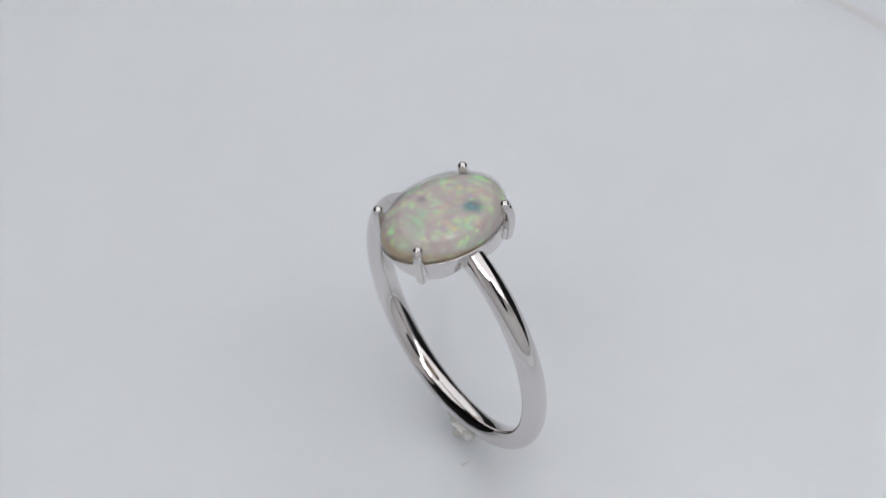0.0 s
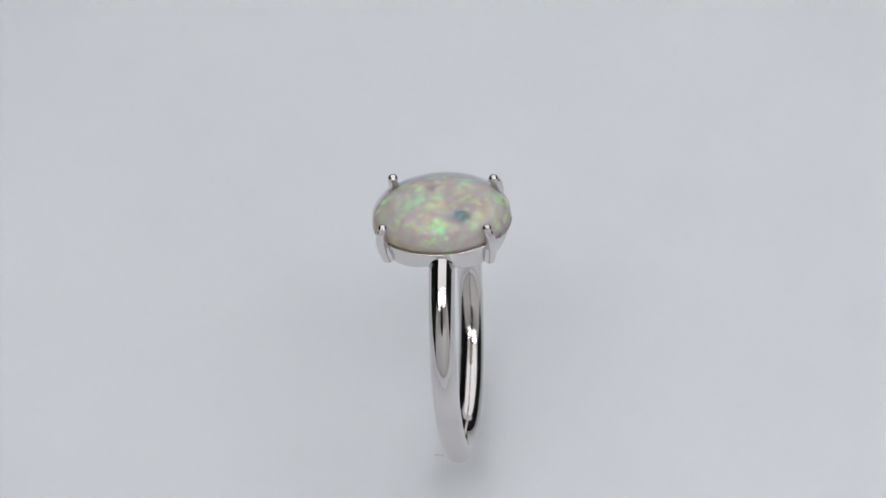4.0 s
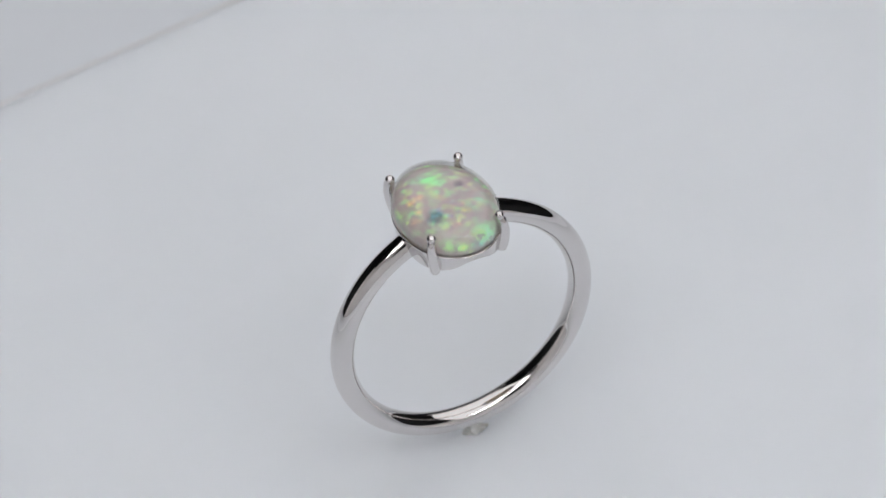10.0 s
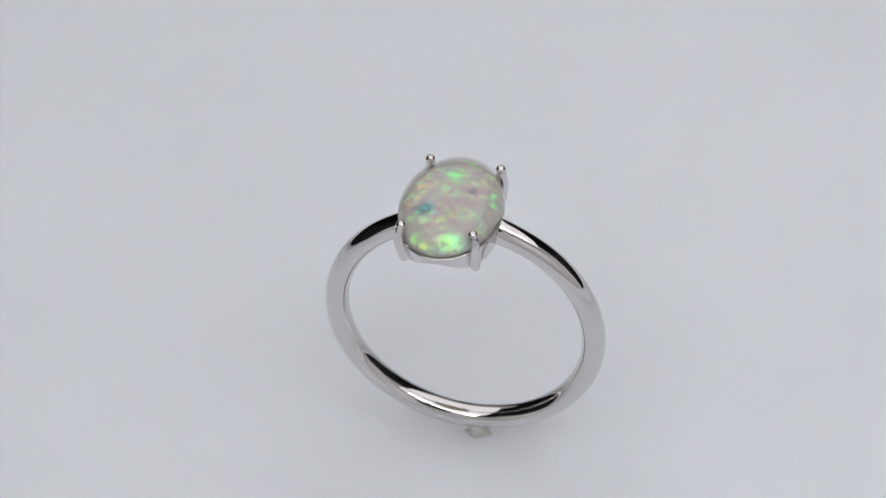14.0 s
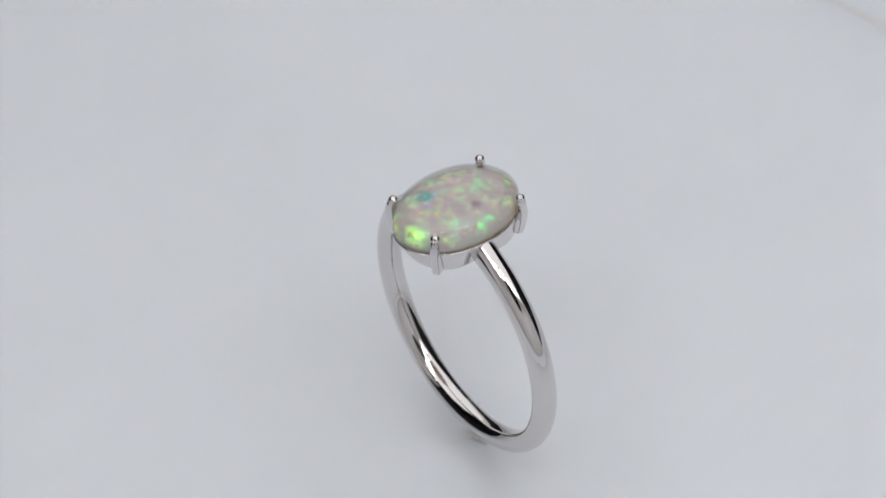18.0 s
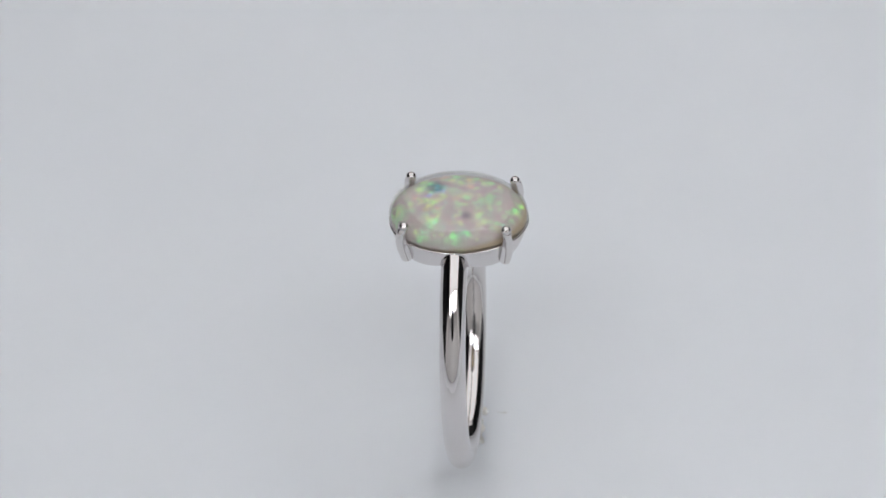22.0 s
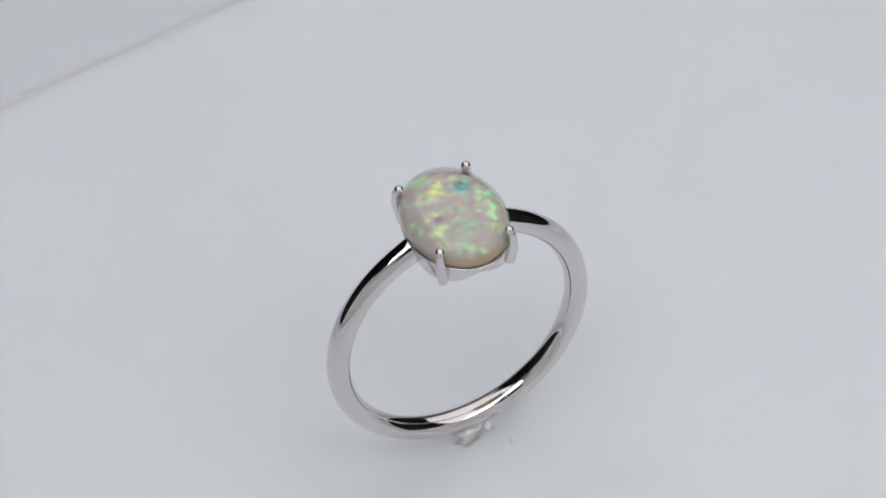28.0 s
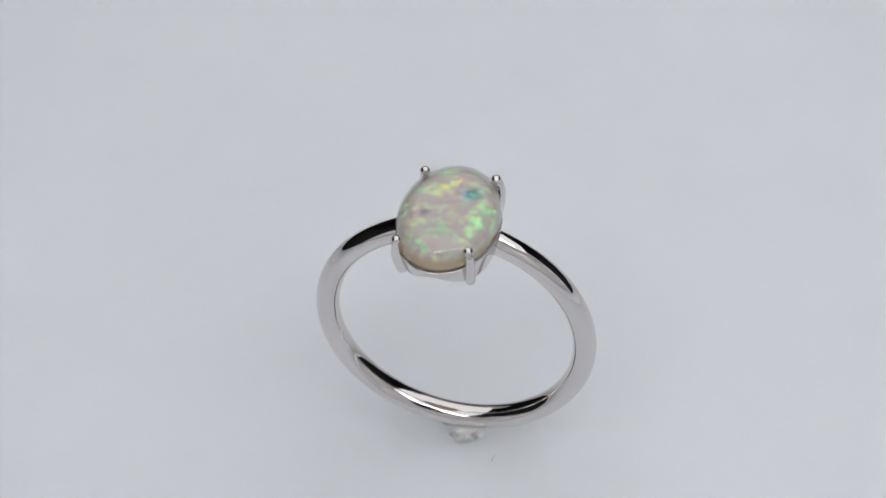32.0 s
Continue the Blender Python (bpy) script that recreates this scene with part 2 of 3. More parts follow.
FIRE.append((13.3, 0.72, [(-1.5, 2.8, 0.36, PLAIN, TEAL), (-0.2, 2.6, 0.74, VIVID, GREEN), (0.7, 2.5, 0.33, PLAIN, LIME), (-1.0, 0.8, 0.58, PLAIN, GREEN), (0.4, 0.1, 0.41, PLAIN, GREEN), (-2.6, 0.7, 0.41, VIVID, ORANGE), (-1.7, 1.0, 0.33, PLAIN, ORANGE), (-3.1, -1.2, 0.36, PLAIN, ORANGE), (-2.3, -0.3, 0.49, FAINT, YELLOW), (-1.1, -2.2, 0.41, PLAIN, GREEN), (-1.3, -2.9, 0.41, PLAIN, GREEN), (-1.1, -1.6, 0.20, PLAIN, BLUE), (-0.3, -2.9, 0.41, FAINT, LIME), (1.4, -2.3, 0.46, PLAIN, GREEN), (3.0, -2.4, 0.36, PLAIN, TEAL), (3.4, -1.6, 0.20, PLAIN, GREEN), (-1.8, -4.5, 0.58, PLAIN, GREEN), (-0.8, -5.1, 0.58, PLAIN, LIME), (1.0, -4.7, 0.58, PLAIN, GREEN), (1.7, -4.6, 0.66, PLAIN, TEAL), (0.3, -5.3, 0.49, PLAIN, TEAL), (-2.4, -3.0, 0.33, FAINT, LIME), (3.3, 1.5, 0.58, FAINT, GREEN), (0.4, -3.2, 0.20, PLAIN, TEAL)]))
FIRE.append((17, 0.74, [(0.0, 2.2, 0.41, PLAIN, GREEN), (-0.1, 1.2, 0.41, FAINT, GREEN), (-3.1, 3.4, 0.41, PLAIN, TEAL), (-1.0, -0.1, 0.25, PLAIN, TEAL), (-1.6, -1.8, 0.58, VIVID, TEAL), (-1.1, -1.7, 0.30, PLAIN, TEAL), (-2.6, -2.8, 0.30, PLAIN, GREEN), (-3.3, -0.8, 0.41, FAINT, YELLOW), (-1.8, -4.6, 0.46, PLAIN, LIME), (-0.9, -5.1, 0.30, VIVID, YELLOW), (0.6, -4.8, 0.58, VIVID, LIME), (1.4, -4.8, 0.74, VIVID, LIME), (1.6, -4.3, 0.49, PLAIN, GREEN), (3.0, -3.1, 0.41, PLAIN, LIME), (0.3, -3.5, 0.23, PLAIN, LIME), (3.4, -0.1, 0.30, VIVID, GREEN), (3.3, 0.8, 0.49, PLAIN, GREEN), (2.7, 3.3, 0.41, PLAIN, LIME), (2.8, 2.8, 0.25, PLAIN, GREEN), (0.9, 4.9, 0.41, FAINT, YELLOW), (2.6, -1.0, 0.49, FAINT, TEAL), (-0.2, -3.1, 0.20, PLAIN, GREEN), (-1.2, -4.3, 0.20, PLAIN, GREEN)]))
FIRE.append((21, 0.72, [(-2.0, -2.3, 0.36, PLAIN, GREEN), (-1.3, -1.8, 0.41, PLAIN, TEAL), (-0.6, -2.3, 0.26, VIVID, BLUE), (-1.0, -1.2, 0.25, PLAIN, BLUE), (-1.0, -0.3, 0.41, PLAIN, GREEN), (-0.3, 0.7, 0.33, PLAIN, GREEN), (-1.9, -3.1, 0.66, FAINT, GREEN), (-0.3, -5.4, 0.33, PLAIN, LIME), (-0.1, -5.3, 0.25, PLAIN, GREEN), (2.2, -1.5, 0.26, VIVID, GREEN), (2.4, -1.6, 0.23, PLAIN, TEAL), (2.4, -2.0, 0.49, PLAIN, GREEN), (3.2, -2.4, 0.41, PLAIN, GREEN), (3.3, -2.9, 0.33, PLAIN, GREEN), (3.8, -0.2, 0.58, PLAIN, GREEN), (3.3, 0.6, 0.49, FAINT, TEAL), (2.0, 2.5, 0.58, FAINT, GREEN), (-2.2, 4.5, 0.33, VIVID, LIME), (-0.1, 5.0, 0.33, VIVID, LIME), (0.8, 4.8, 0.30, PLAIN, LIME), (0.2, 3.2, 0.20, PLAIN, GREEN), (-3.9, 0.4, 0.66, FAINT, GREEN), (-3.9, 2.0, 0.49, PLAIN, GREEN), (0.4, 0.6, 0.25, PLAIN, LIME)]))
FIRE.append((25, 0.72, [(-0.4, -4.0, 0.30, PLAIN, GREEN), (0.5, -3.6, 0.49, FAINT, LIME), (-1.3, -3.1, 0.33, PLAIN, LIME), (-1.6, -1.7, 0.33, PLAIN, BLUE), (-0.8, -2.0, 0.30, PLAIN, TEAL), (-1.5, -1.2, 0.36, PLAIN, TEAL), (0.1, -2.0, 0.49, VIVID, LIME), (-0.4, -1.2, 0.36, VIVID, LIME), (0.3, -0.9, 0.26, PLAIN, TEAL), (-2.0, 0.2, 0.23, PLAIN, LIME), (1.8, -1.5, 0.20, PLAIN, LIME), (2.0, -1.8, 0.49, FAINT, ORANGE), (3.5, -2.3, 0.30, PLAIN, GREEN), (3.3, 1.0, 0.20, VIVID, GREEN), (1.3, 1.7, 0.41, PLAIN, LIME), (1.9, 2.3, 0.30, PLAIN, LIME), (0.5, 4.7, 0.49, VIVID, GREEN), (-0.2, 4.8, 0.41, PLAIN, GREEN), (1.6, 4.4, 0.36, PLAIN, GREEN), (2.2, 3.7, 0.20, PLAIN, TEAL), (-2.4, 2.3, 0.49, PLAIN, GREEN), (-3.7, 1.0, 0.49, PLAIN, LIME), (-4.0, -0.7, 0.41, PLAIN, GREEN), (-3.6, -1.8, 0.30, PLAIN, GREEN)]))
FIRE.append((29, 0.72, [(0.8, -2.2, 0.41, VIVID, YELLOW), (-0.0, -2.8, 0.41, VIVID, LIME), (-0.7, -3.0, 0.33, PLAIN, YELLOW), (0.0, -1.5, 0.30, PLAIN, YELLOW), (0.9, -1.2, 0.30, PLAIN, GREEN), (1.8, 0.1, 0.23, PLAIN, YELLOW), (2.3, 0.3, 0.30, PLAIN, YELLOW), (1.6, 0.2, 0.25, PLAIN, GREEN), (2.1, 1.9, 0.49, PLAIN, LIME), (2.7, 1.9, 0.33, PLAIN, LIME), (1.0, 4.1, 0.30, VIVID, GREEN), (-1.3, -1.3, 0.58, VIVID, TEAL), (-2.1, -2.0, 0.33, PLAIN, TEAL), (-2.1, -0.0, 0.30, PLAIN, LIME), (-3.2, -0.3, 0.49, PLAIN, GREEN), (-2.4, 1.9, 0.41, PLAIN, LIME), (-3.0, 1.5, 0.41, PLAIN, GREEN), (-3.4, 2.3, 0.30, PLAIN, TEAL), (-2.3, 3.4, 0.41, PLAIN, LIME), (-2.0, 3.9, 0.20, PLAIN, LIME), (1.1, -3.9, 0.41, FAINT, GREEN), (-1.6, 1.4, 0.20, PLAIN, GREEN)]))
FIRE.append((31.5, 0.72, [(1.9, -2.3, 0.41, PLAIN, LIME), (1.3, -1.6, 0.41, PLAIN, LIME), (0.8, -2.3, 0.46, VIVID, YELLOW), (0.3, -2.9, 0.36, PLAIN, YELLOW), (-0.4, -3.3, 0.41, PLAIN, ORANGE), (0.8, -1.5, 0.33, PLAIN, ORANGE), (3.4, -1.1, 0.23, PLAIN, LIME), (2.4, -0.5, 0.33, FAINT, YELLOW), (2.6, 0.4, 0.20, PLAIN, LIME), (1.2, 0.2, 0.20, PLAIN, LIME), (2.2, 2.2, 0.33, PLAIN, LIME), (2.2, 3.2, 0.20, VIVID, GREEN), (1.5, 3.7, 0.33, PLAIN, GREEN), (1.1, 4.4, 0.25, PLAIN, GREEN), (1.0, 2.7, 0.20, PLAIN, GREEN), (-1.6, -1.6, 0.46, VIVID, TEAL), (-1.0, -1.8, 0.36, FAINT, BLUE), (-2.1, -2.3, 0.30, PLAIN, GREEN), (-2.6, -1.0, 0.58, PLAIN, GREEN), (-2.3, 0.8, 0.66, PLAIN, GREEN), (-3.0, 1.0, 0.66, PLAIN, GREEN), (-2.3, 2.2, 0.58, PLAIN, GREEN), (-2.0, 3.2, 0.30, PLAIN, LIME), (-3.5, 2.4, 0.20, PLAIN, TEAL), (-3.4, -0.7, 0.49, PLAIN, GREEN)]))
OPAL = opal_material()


def clear_dome_material():
    m, nt, b = mat("clear_polished_opal")
    nt.nodes.remove(b)
    gloss = node(nt, "ShaderNodeBsdfGlossy", Color=(1, 1, 1, 1), Roughness=0.06)
    clear = node(nt, "ShaderNodeBsdfTransparent", Color=(0.875, 0.88, 0.872, 1))
    # gloss that grows towards the edge, alike from both sides
    side = node(nt, "ShaderNodeLayerWeight", Blend=0.5)
    steep = nt.nodes.new("ShaderNodeMath")
    steep.operation = "POWER"
    nt.links.new(side.outputs["Facing"], steep.inputs[0])
    steep.inputs[1].default_value = 4.5
    edge = nt.nodes.new("ShaderNodeMath")
    edge.operation = "MULTIPLY_ADD"
    nt.links.new(steep.outputs[0], edge.inputs[0])
    edge.inputs[1].default_value, edge.inputs[2].default_value = 0.90, 0.05
    mix = nt.nodes.new("ShaderNodeMixShader")
    nt.links.new(edge.outputs[0], mix.inputs[0])
    nt.links.new(clear.outputs[0], mix.inputs[1])
    nt.links.new(gloss.outputs[0], mix.inputs[2])
    nt.links.new(mix.outputs[0], nt.nodes["Material Output"].inputs["Surface"])
    return m


CLEAR = clear_dome_material()


# ---- mesh helpers ----
def mesh_object(name, bm, material, smooth=True):
    me = bpy.data.meshes.new(name)
    bmesh.ops.recalc_face_normals(bm, faces=bm.faces)
    bm.to_mesh(me)
    bm.free()
    me.materials.append(material)
    if smooth:
        me.shade_smooth()
    return new(name, me)


def part(name, bm, material, parent, label="", m=None, smooth=True):
    ob = mesh_object(name, bm, material, smooth)
    ob.parent = parent
    if m is not None:
        ob.matrix_basis = m
    return tagged(ob, label)


def box(bm, x0, x1, y0, y1, z0, z1, bevel=0.0):
    r = bmesh.ops.create_cube(bm, size=1, matrix=Matrix.Translation(((x0 + x1) / 2, (y0 + y1) / 2, (z0 + z1) / 2)) @ Matrix.Diagonal((x1 - x0, y1 - y0, z1 - z0, 1)))
    if bevel:
        edges = list({e for v in r["verts"] for e in v.link_edges})
        bmesh.ops.bevel(bm, geom=edges, offset=bevel, segments=3, affect="EDGES", profile=0.5)
    return bm


def loft(bm, rings, closed=False, cap=True):
    """Joins rings of equally many points, one after the other, by quads."""
    rows = [[bm.verts.new(p) for p in ring] for ring in rings]
    n = len(rows[0])
    pairs = list(zip(rows, rows[1:])) + ([(rows[-1], rows[0])] if closed else [])
    for a, b in pairs:
        for i in range(n):
            bm.faces.new((a[i], a[(i + 1) % n], b[(i + 1) % n], b[i]))
    if cap and not closed:
        bm.faces.new(rows[0][::-1])
        bm.faces.new(rows[-1])
    return bm


def tube(bm, spine, radii, sides=20, flat=1.0, axis=Vector((0, 0, 1))):
    """A round rod along the spine. flat: its thickness across, against its width."""
    rings = []
    for i, p in enumerate(spine):
        d = (spine[min(i + 1, len(spine) - 1)] - spine[max(i - 1, 0)]).normalized()
        s = d.cross(axis)
        s = s.normalized() if s.length > 1e-6 else Vector((1, 0, 0))
        u = s.cross(d).normalized()
        rings.append([p + radii[i] * (math.cos(a) * s + flat * math.sin(a) * u) for a in (2 * math.pi * k / sides for k in range(sides))])
    return loft(bm, rings)


# ---- structure: the board below, the dark room around ----
def structure():
    table = mesh_object("table", box(bmesh.new(), -0.58, 0.58, -0.385, 0.58, -0.030, -0.0043, 0.002), TABLE, smooth=False)
    tagged(table, "wide matt white table board under the plate", "table", kind="structure")
    wide, high, t, front, fold = 0.62, 0.62, 0.02, -0.40, -0.26
    for name, (x0, x1, y0, y1), m, label in (("wall_west", (-wide - t, -wide, fold, wide), WALL, "plain dark cloth side of the photo booth"), ("wall_east", (wide, wide + t, fold, wide), WALL, "plain dark cloth side of the photo booth"),
                                             ("wall_northwest", (-wide - t, -0.33, wide, wide + t), WALL, "plain dark cloth back of the photo booth"), ("wall_northeast", (0.33, wide + t, wide, wide + t), WALL, "plain dark cloth back of the photo booth"),
                                             ("wall_south", (-wide - t, wide + t, front - t, front), FRONT, "unseen white tent cloth with added glow, in front of the table"),
                                             ("wall_southwest", (-wide - t, -wide, front, fold), FRONT, "unseen white tent cloth with added glow, beside the table"), ("wall_southeast", (wide, wide + t, front, fold), FRONT, "unseen white tent cloth with added glow, beside the table")):
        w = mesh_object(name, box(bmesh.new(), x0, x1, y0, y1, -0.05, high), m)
        tagged(w, label, "wall", kind="structure")
    # unseen dark strip added low at the back, to darken the stone's rim reflection
    for name, z0, z1, m, label in (("wall_north", 0.24, high, BACK, "unseen white tent cloth with added glow, behind the table"), ("wall_north_foot", -0.05, 0.24, WALL, "unseen dark cloth added below the glowing tent cloth")):
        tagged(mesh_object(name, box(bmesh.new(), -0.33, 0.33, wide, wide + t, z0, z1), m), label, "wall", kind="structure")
    tagged(mesh_object("ceiling", box(bmesh.new(), -wide - t, wide + t, front - t, wide + t, high + 0.003, high + 0.023), WALL), "plain dark cloth roof of the booth", "ceiling", kind="structure")
    tagged(mesh_object("floor", box(bmesh.new(), -wide - t, wide + t, -wide - t, wide + t, -0.073, -0.053), WALL), "dark floor below the table board", "floor", kind="structure")


def light_panel():
    """The lit ceiling panel and its bar of diodes, which show as the highlights in metal and stone."""
    p = new("light_panel")
    x0, x1, y0, y1, z = PANEL_BOX
    part("diffuser", box(bmesh.new(), x0, x1, y0, y1, z, z + 0.004), DIFFUSER, p, "glowing white diffuser sheet", smooth=False)
    part("housing", box(bmesh.new(), x0 - 0.01, x1 + 0.01, y0 - 0.01, y1 + 0.01, z + 0.005, z + 0.03, 0.004), FRAME, p)
    part("hanger", box(bmesh.new(), -0.01, 0.01, (y0 + y1) / 2 - 0.01, (y0 + y1) / 2 + 0.01, z + 0.03, 0.622), FRAME, p)
    tagged(p, "white glowing light panel hung over the table", "lamp")
    bar = new("diode_bar")
    yb, zb = LED_AT
    part("rail", box(bmesh.new(), -0.20, 0.24, yb - 0.052, yb + 0.052, zb, zb + 0.004), FRAME, bar)
    part("bracket", box(bmesh.new(), -0.005, 0.005, yb - 0.004, yb + 0.004, zb + 0.004, 0.3602), FRAME, bar)
    me = None
    for k in range(17):
        if me is None:
            d = part("diode", box(bmesh.new(), -0.003, 0.003, -0.0500, 0.0500, -0.002, 0.0), LED, bar, "lit white diode", smooth=False)
            me = d.data
        else:
            d = new("diode", me)
            d.parent = bar
        d.location = (0.02 + (k - 8) * 0.026, yb, zb - 0.0005)
    tagged(bar, "slim black bar with a row of lit white diodes", "lamp")


def photo_camera():
    """The camera on its arm, which shows as the dark patch in the shank."""
    back = (EYE - AIM).normalized()
    m = look(EYE + back * 0.012, AIM, ROLL)
    c = new("photo_camera")
    bm = bmesh.new()
    rings = [[Vector((r * math.cos(a), r * math.sin(a), z)) for a in (2 * math.pi * k / 48 for k in range(48))] for r, z in ((0.052, 0.004), (0.065, 0.0), (0.068, 0.004), (0.068, 0.05), (0.055, 0.056), (0.055, 0.11), (0.050, 0.115))]
    part("lens_barrel", loft(bm, rings), BLACK, c, m=m)
    part("body", box(bmesh.new(), -0.085, 0.085, -0.060, 0.065, 0.115, 0.165, 0.008), BLACK, c, m=m)
    top = m @ Vector((0, 0.03, 0.14))
    part("arm", tube(bmesh.new(), [top, Vector((top.x, top.y, 0.45)), Vector((top.x, top.y, 0.622))], [0.012] * 3, 16, axis=Vector((0, 1, 0))), BLACK, c)
    tagged(c, "black camera with a long lens on a black arm", "camera")


PANEL_BOX = (-0.205, 0.355, -0.28, 0.60, 0.36)
LED_AT = (-0.19, 0.335)
structure()
light_panel()
photo_camera()

# ---- the turning plate ----
PLATE_TURN = 38.2


def display_plate():
    p = new("display_plate")
    turn = pose(0, 0, 0, 0, 0, PLATE_TURN)
    part("top", box(bmesh.new(), -61.2 * U, 61.2 * U, -89.2 * U, 89.2 * U, -0.0028, 0.0, 0.0003), PLATE, p, m=turn, smooth=False)
    # rim strip whose width and tone stand in for the edge's soft shade
    part("rim", box(bmesh.new(), -62.8 * U, 62.8 * U, -90.8 * U, 90.8 * U, -0.0043, -0.0003, 0.0013), EDGE, p, "greyish rim of the plate, toned for the shade at its edge", m=turn, smooth=False)
    return tagged(p, "glossy white acrylic plate that turns on the table", "plate")


# ---- the ring ----
BAND_R = 10.49
RING = Matrix.Translation(Vector((-0.403, 0.111, -12.944 + LIFT)) * U) @ pose(0, 0, 0, 0, 0, 122.09) @ pose(0, 0, 0, -1.22, 0, 0) @ Matrix.Scale(U, 4)
HEAD = Vector((-0.383, 0.145, 11.45))          # centre of the stone's girdle in the ring's own frame


def band_mesh():
    bm = bmesh.new()
    rings, start, n = [], radians(13.0), 240
    for i in range(n + 1):
        a = start + (2 * math.pi - 2 * start) * i / n
        out, up = Vector((math.sin(a), 0, math.cos(a))), Vector((0, 1, 0))
        ring = []
        rise = 0.20 * math.exp(-max(0.0, min(a, 2 * math.pi - a) - radians(19.0)) / radians(5))      # the shoulders flare up to the basket
        for k in range(40):
            q = 2 * math.pi * k / 40
            c, s = math.cos(q), math.sin(q)
            e = 2 / 1.95 if c > 0 else 2 / 1.9
            r = (1.10 if c > 0 else 0.80) * math.copysign(abs(c) ** e, c)
            w = 1.03 * math.copysign(abs(s) ** e, s)
            p = out * (BAND_R + r + rise * max(0.0, c)) + up * w * (1 + 0.35 * rise)
            ring.append(p + out * 0.010 * noise.noise(p * 0.8) + up * 0.008 * noise.noise(p * 0.9 + Vector((7, 3, 1))))
        rings.append(ring)
    return loft(bm, rings)


def oval(q, a):
    return Vector((STONE_A * q * math.cos(a), STONE_B * q * math.sin(a), 0))


def stone_mesh(wide, high, foot):
    """A cabochon: foot is its lower side, rings of (share of the width, height)."""
    bm = bmesh.new()
    rings = []
    for q, z in foot + [(1.0, 0.0)] + [(q, dome(q, high)) for q in (0.9999, 0.9993, 0.998, 0.995, 0.99, 0.98, 0.965, 0.94, 0.91, 0.87, 0.82, 0.76, 0.69, 0.61, 0.52, 0.42, 0.31, 0.2, 0.09)]:
        rings.append([oval(q * wide, 2 * math.pi * k / 96) + Vector((0, 0, z)) + CROWN * max(0.0, z) / high for k in range(96)])
    return loft(bm, rings)


CLAWS = [(-2.70, 4.32, 1.40), (3.146, 3.97, 1.44), (-2.986, -3.90, 1.50), (2.834, -4.04, 1.46)]


def basket_mesh():
    bm = bmesh.new()
    rings = []
    turns = [math.atan2(y / STONE_B, x / STONE_A) for x, y, z in CLAWS]
    for k in range(120):
        a = 2 * math.pi * k / 120
        near = max(math.cos(a - t) for t in turns)
        low = -1.7 + 0.75 * abs(math.sin(a)) ** 3 - 0.55 * max(0.0, near - 0.8) / 0.2
        sec = [(0.985, -0.20), (1.0, -0.24), (1.003, -0.34), (0.96, low + 0.15), (0.955, low + 0.04), (0.94, low), (0.85, low), (0.835, low + 0.05), (0.84, -0.70), (0.92, -0.45), (0.955, -0.24)]
        rings.append([oval(q, a) + Vector((0, 0, z)) for q, z in sec])
    return loft(bm, rings, closed=True)


def claw_mesh(x, y, z):
    d = Vector((x, y, 0))
    q = math.hypot(x / STONE_A, y / STONE_B)
    one = d / q
    spine = [one * 0.955 + Vector((0, 0, -1.98)), one * 0.96 + Vector((0, 0, -1.93)), one * 0.97 + Vector((0, 0, -1.80)), one * 0.985 + Vector((0, 0, -1.5)), one * 1.03 + Vector((0, 0, -0.6)), one * 1.06 + Vector((0, 0, 0.2)),
             one * 1.055 + Vector((0, 0, 0.9)), d * 1.01 + Vector((0, 0, z - 0.2)), d + Vector((0, 0, z - 0.02))]
    return tube(bmesh.new(), spine, [0.30, 0.45, 0.56, 0.60, 0.60, 0.54, 0.45, 0.41, 0.25], 20, 0.8, axis=Vector((-d.y, d.x, 0)).normalized())


def bead_mesh():
    bm = bmesh.new()
    bmesh.ops.create_uvsphere(bm, u_segments=24, v_segments=16, radius=0.41, matrix=Matrix.Diagonal((1, 1, 0.85, 1)))
    return bm


def finger_ring():
    r = new("finger_ring")
    head = RING @ Matrix.Translation(HEAD)
    part("band", band_mesh(), SILVER, r, "polished silvery plain rounded band", m=RING)
    part("basket", basket_mesh(), SILVER, r, "polished silvery oval basket", m=head)
    # the stone keeps metre-sized local axes, on which its fire patches are laid out
    s = Matrix.Scale(1 / U, 4)
    bm = stone_mesh(CORE_A / STONE_A, CORE_H, [(0.80, -0.93), (0.90, -0.73), (0.945, -0.38), (0.965, -0.18), (0.985, -0.05)])
    bm.transform(Matrix.Scale(U, 4))
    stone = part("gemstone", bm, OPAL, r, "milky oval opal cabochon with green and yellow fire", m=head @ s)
    bm = stone_mesh(1.0, STONE_H, [(0.81, -0.95), (0.91, -0.75), (0.955, -0.4), (0.975, -0.2), (0.99, -0.06)])
    bm.transform(Matrix.Scale(U, 4))
    part("clear_dome", bm, CLEAR, stone, "clear glossy skin of the opal")
    for x, y, z in CLAWS:
        c = part("claw", claw_mesh(x, y, z), SILVER, r, m=head)
        part("bead", bead_mesh(), SILVER, c, "bright rounded claw tip", m=Matrix.Translation((x, y, z)))
    return tagged(r, "polished white metal ring with a milky oval opal", "ring")


HOME = Matrix.Translation(Vector((-0.403, 0.111, 0)) * U) @ pose(0, 0, 0, 0, 0, 122.09) @ Matrix.Scale(U, 4)


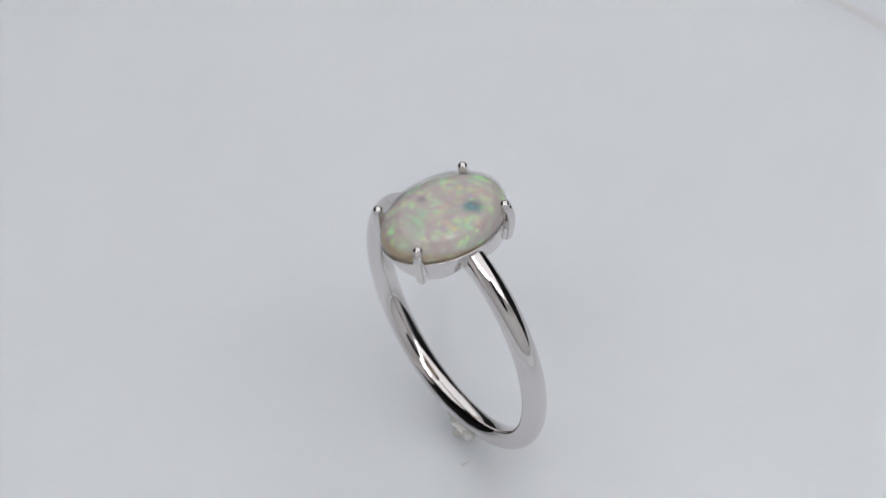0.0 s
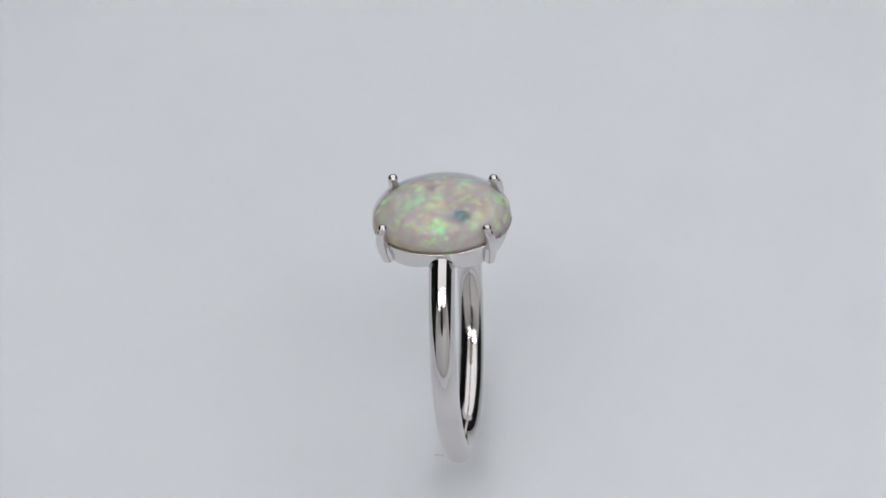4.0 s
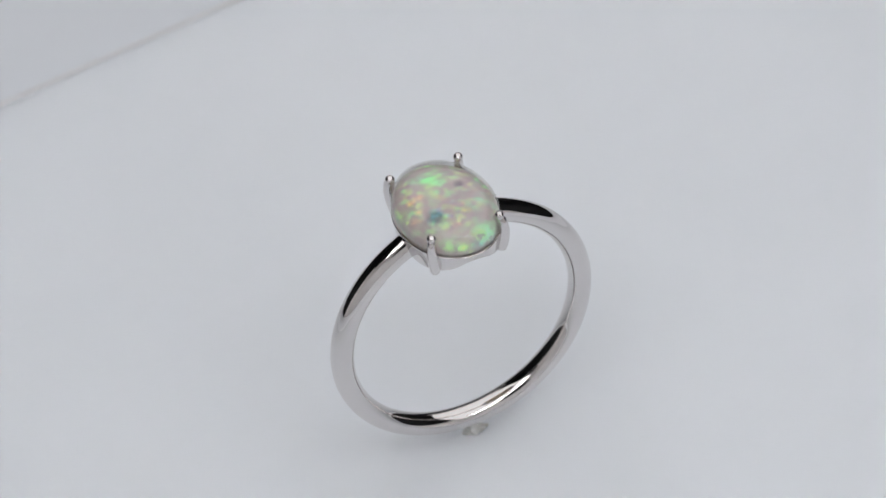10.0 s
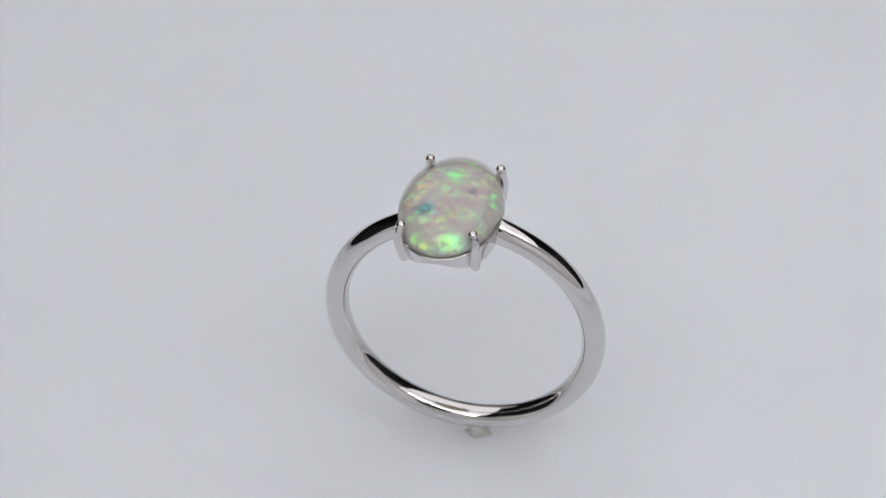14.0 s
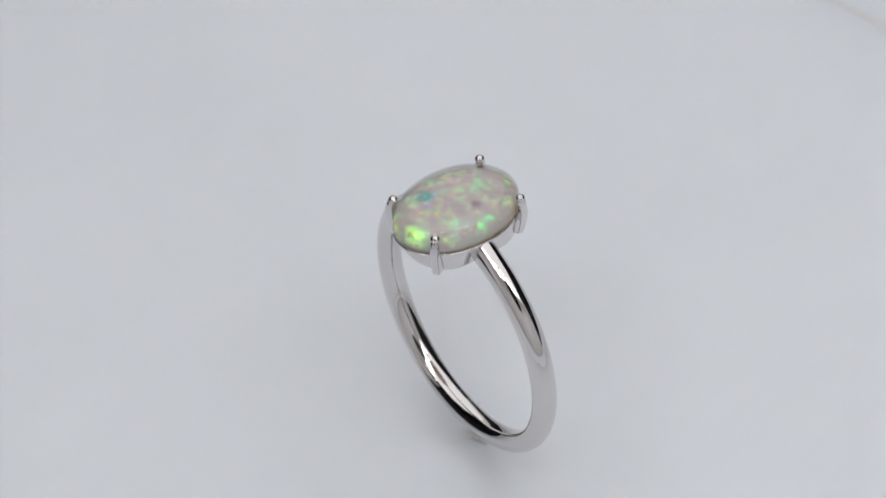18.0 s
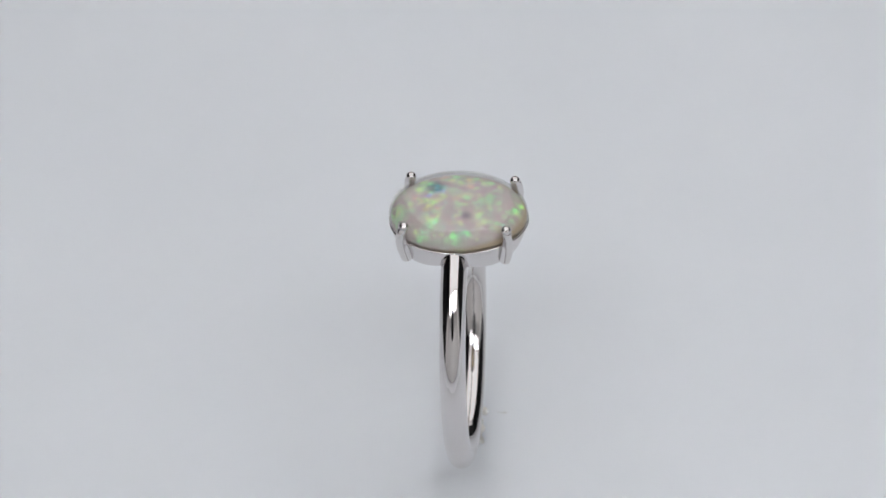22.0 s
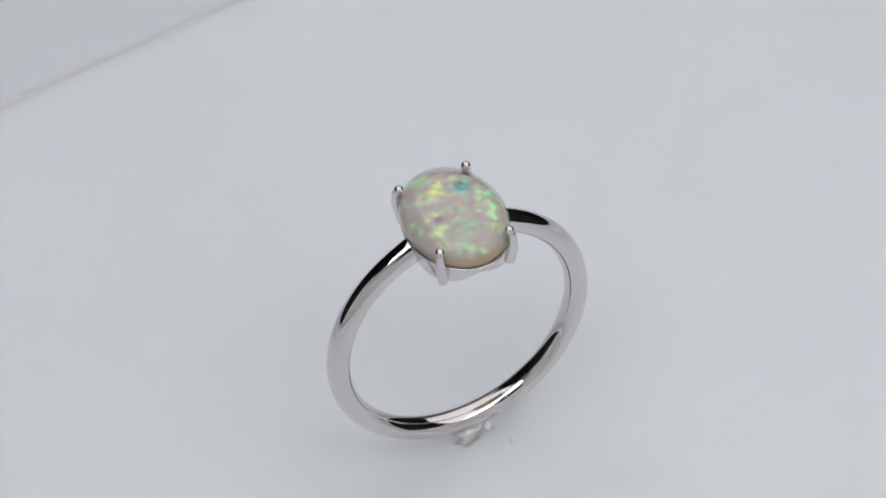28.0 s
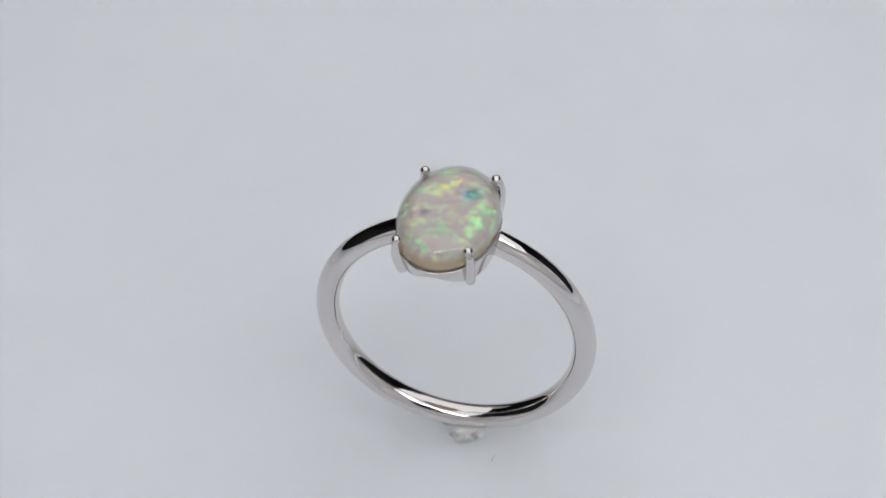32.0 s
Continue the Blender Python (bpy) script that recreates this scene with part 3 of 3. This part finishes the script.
def putty_blob():
    """A lump with a broad smear against the band, a narrower neck and a foot on the plate."""
    bm = bmesh.new()
    rings, n = [], 72
    for i in range(29):
        f = i / 28
        z = 1.53 * f - 0.03
        wide = 1.25 - 0.55 * math.sin(math.pi * min(1, f * 1.25)) + 0.85 * max(0.0, f - 0.62) / 0.38
        deep = 0.95 - 0.35 * math.sin(math.pi * min(1, f * 1.25)) + 0.05 * f
        ring = []
        for k in range(n):
            a = 2 * math.pi * k / n
            p = Vector((0.85 * wide * math.cos(a), 0.78 * deep * math.sin(a), z))
            g = 1 + 0.35 * noise.noise(p * 1.3 + Vector((5, 2, 1))) + 0.22 * noise.noise(p * 3.4)
            up = 0.045 * (p.x * g) ** 2 * f          # follows the underside of the band
            ring.append(Vector((p.x * g, p.y * g, z + up)))
        rings.append(ring)
    loft(bm, rings)
    nub = bmesh.ops.create_icosphere(bm, subdivisions=3, radius=0.34, matrix=Matrix.Translation((-1.75, 0.75, 1.45)))
    for v in nub["verts"]:
        v.co += 0.10 * noise.noise_vector(v.co * 3.0)
    bm.transform(HOME @ Matrix.Translation((0.22, 0.1, 0)))
    return tagged(mesh_object("putty_blob", bm, PUTTY), "small greyish translucent putty lump holding the ring upright", "putty")


def dust_fibre(x, y, turn, length, material, label):
    """A hair-thin bent fibre lying on the plate, in plate units."""
    spine = [Vector((length * (k / 8 - 0.5), 0.25 * length * math.sin(k / 8 * 2.6), 0.024)) for k in range(9)]
    bm = tube(bmesh.new(), spine, [0.022 + 0.008 * math.sin(k) for k in range(9)], 8)
    bm.transform(pose(x * U, y * U, 0, 0, 0, turn) @ Matrix.Scale(U, 4))
    return tagged(mesh_object("dust_fibre", bm, material), label, "dust", group="dust on the plate")


plate = display_plate()
ring = finger_ring()
putty = putty_blob()
GREY_BIT, PALE_BIT = "tiny grey dust fibre lying on the white plate", "tiny pale dust fibre lying on the white plate"
RIM_BIT = "grey fleck near the rim of the white plate"
dust = [dust_fibre(x, y, turn, length, material, label) for x, y, turn, length, material, label in (
    (-0.7, -3.5, 20, 0.75, DUST, GREY_BIT), (-0.7, -6.5, 40, 0.45, PALE, PALE_BIT),
    (-58.3, -25.5, 36, 1.6, DUST, RIM_BIT), (64.0, 9.8, 120, 1.3, DUST, RIM_BIT), (64.0, 16.0, 100, 1.0, DUST, RIM_BIT))]


# ---- turning ----
def motions():
    for thing in [plate, ring, putty] + dust:
        walk(thing, [(float(t), pose(0, 0, 0, 0, 0, -9.998 * t)) for t in range(33)])


motions()
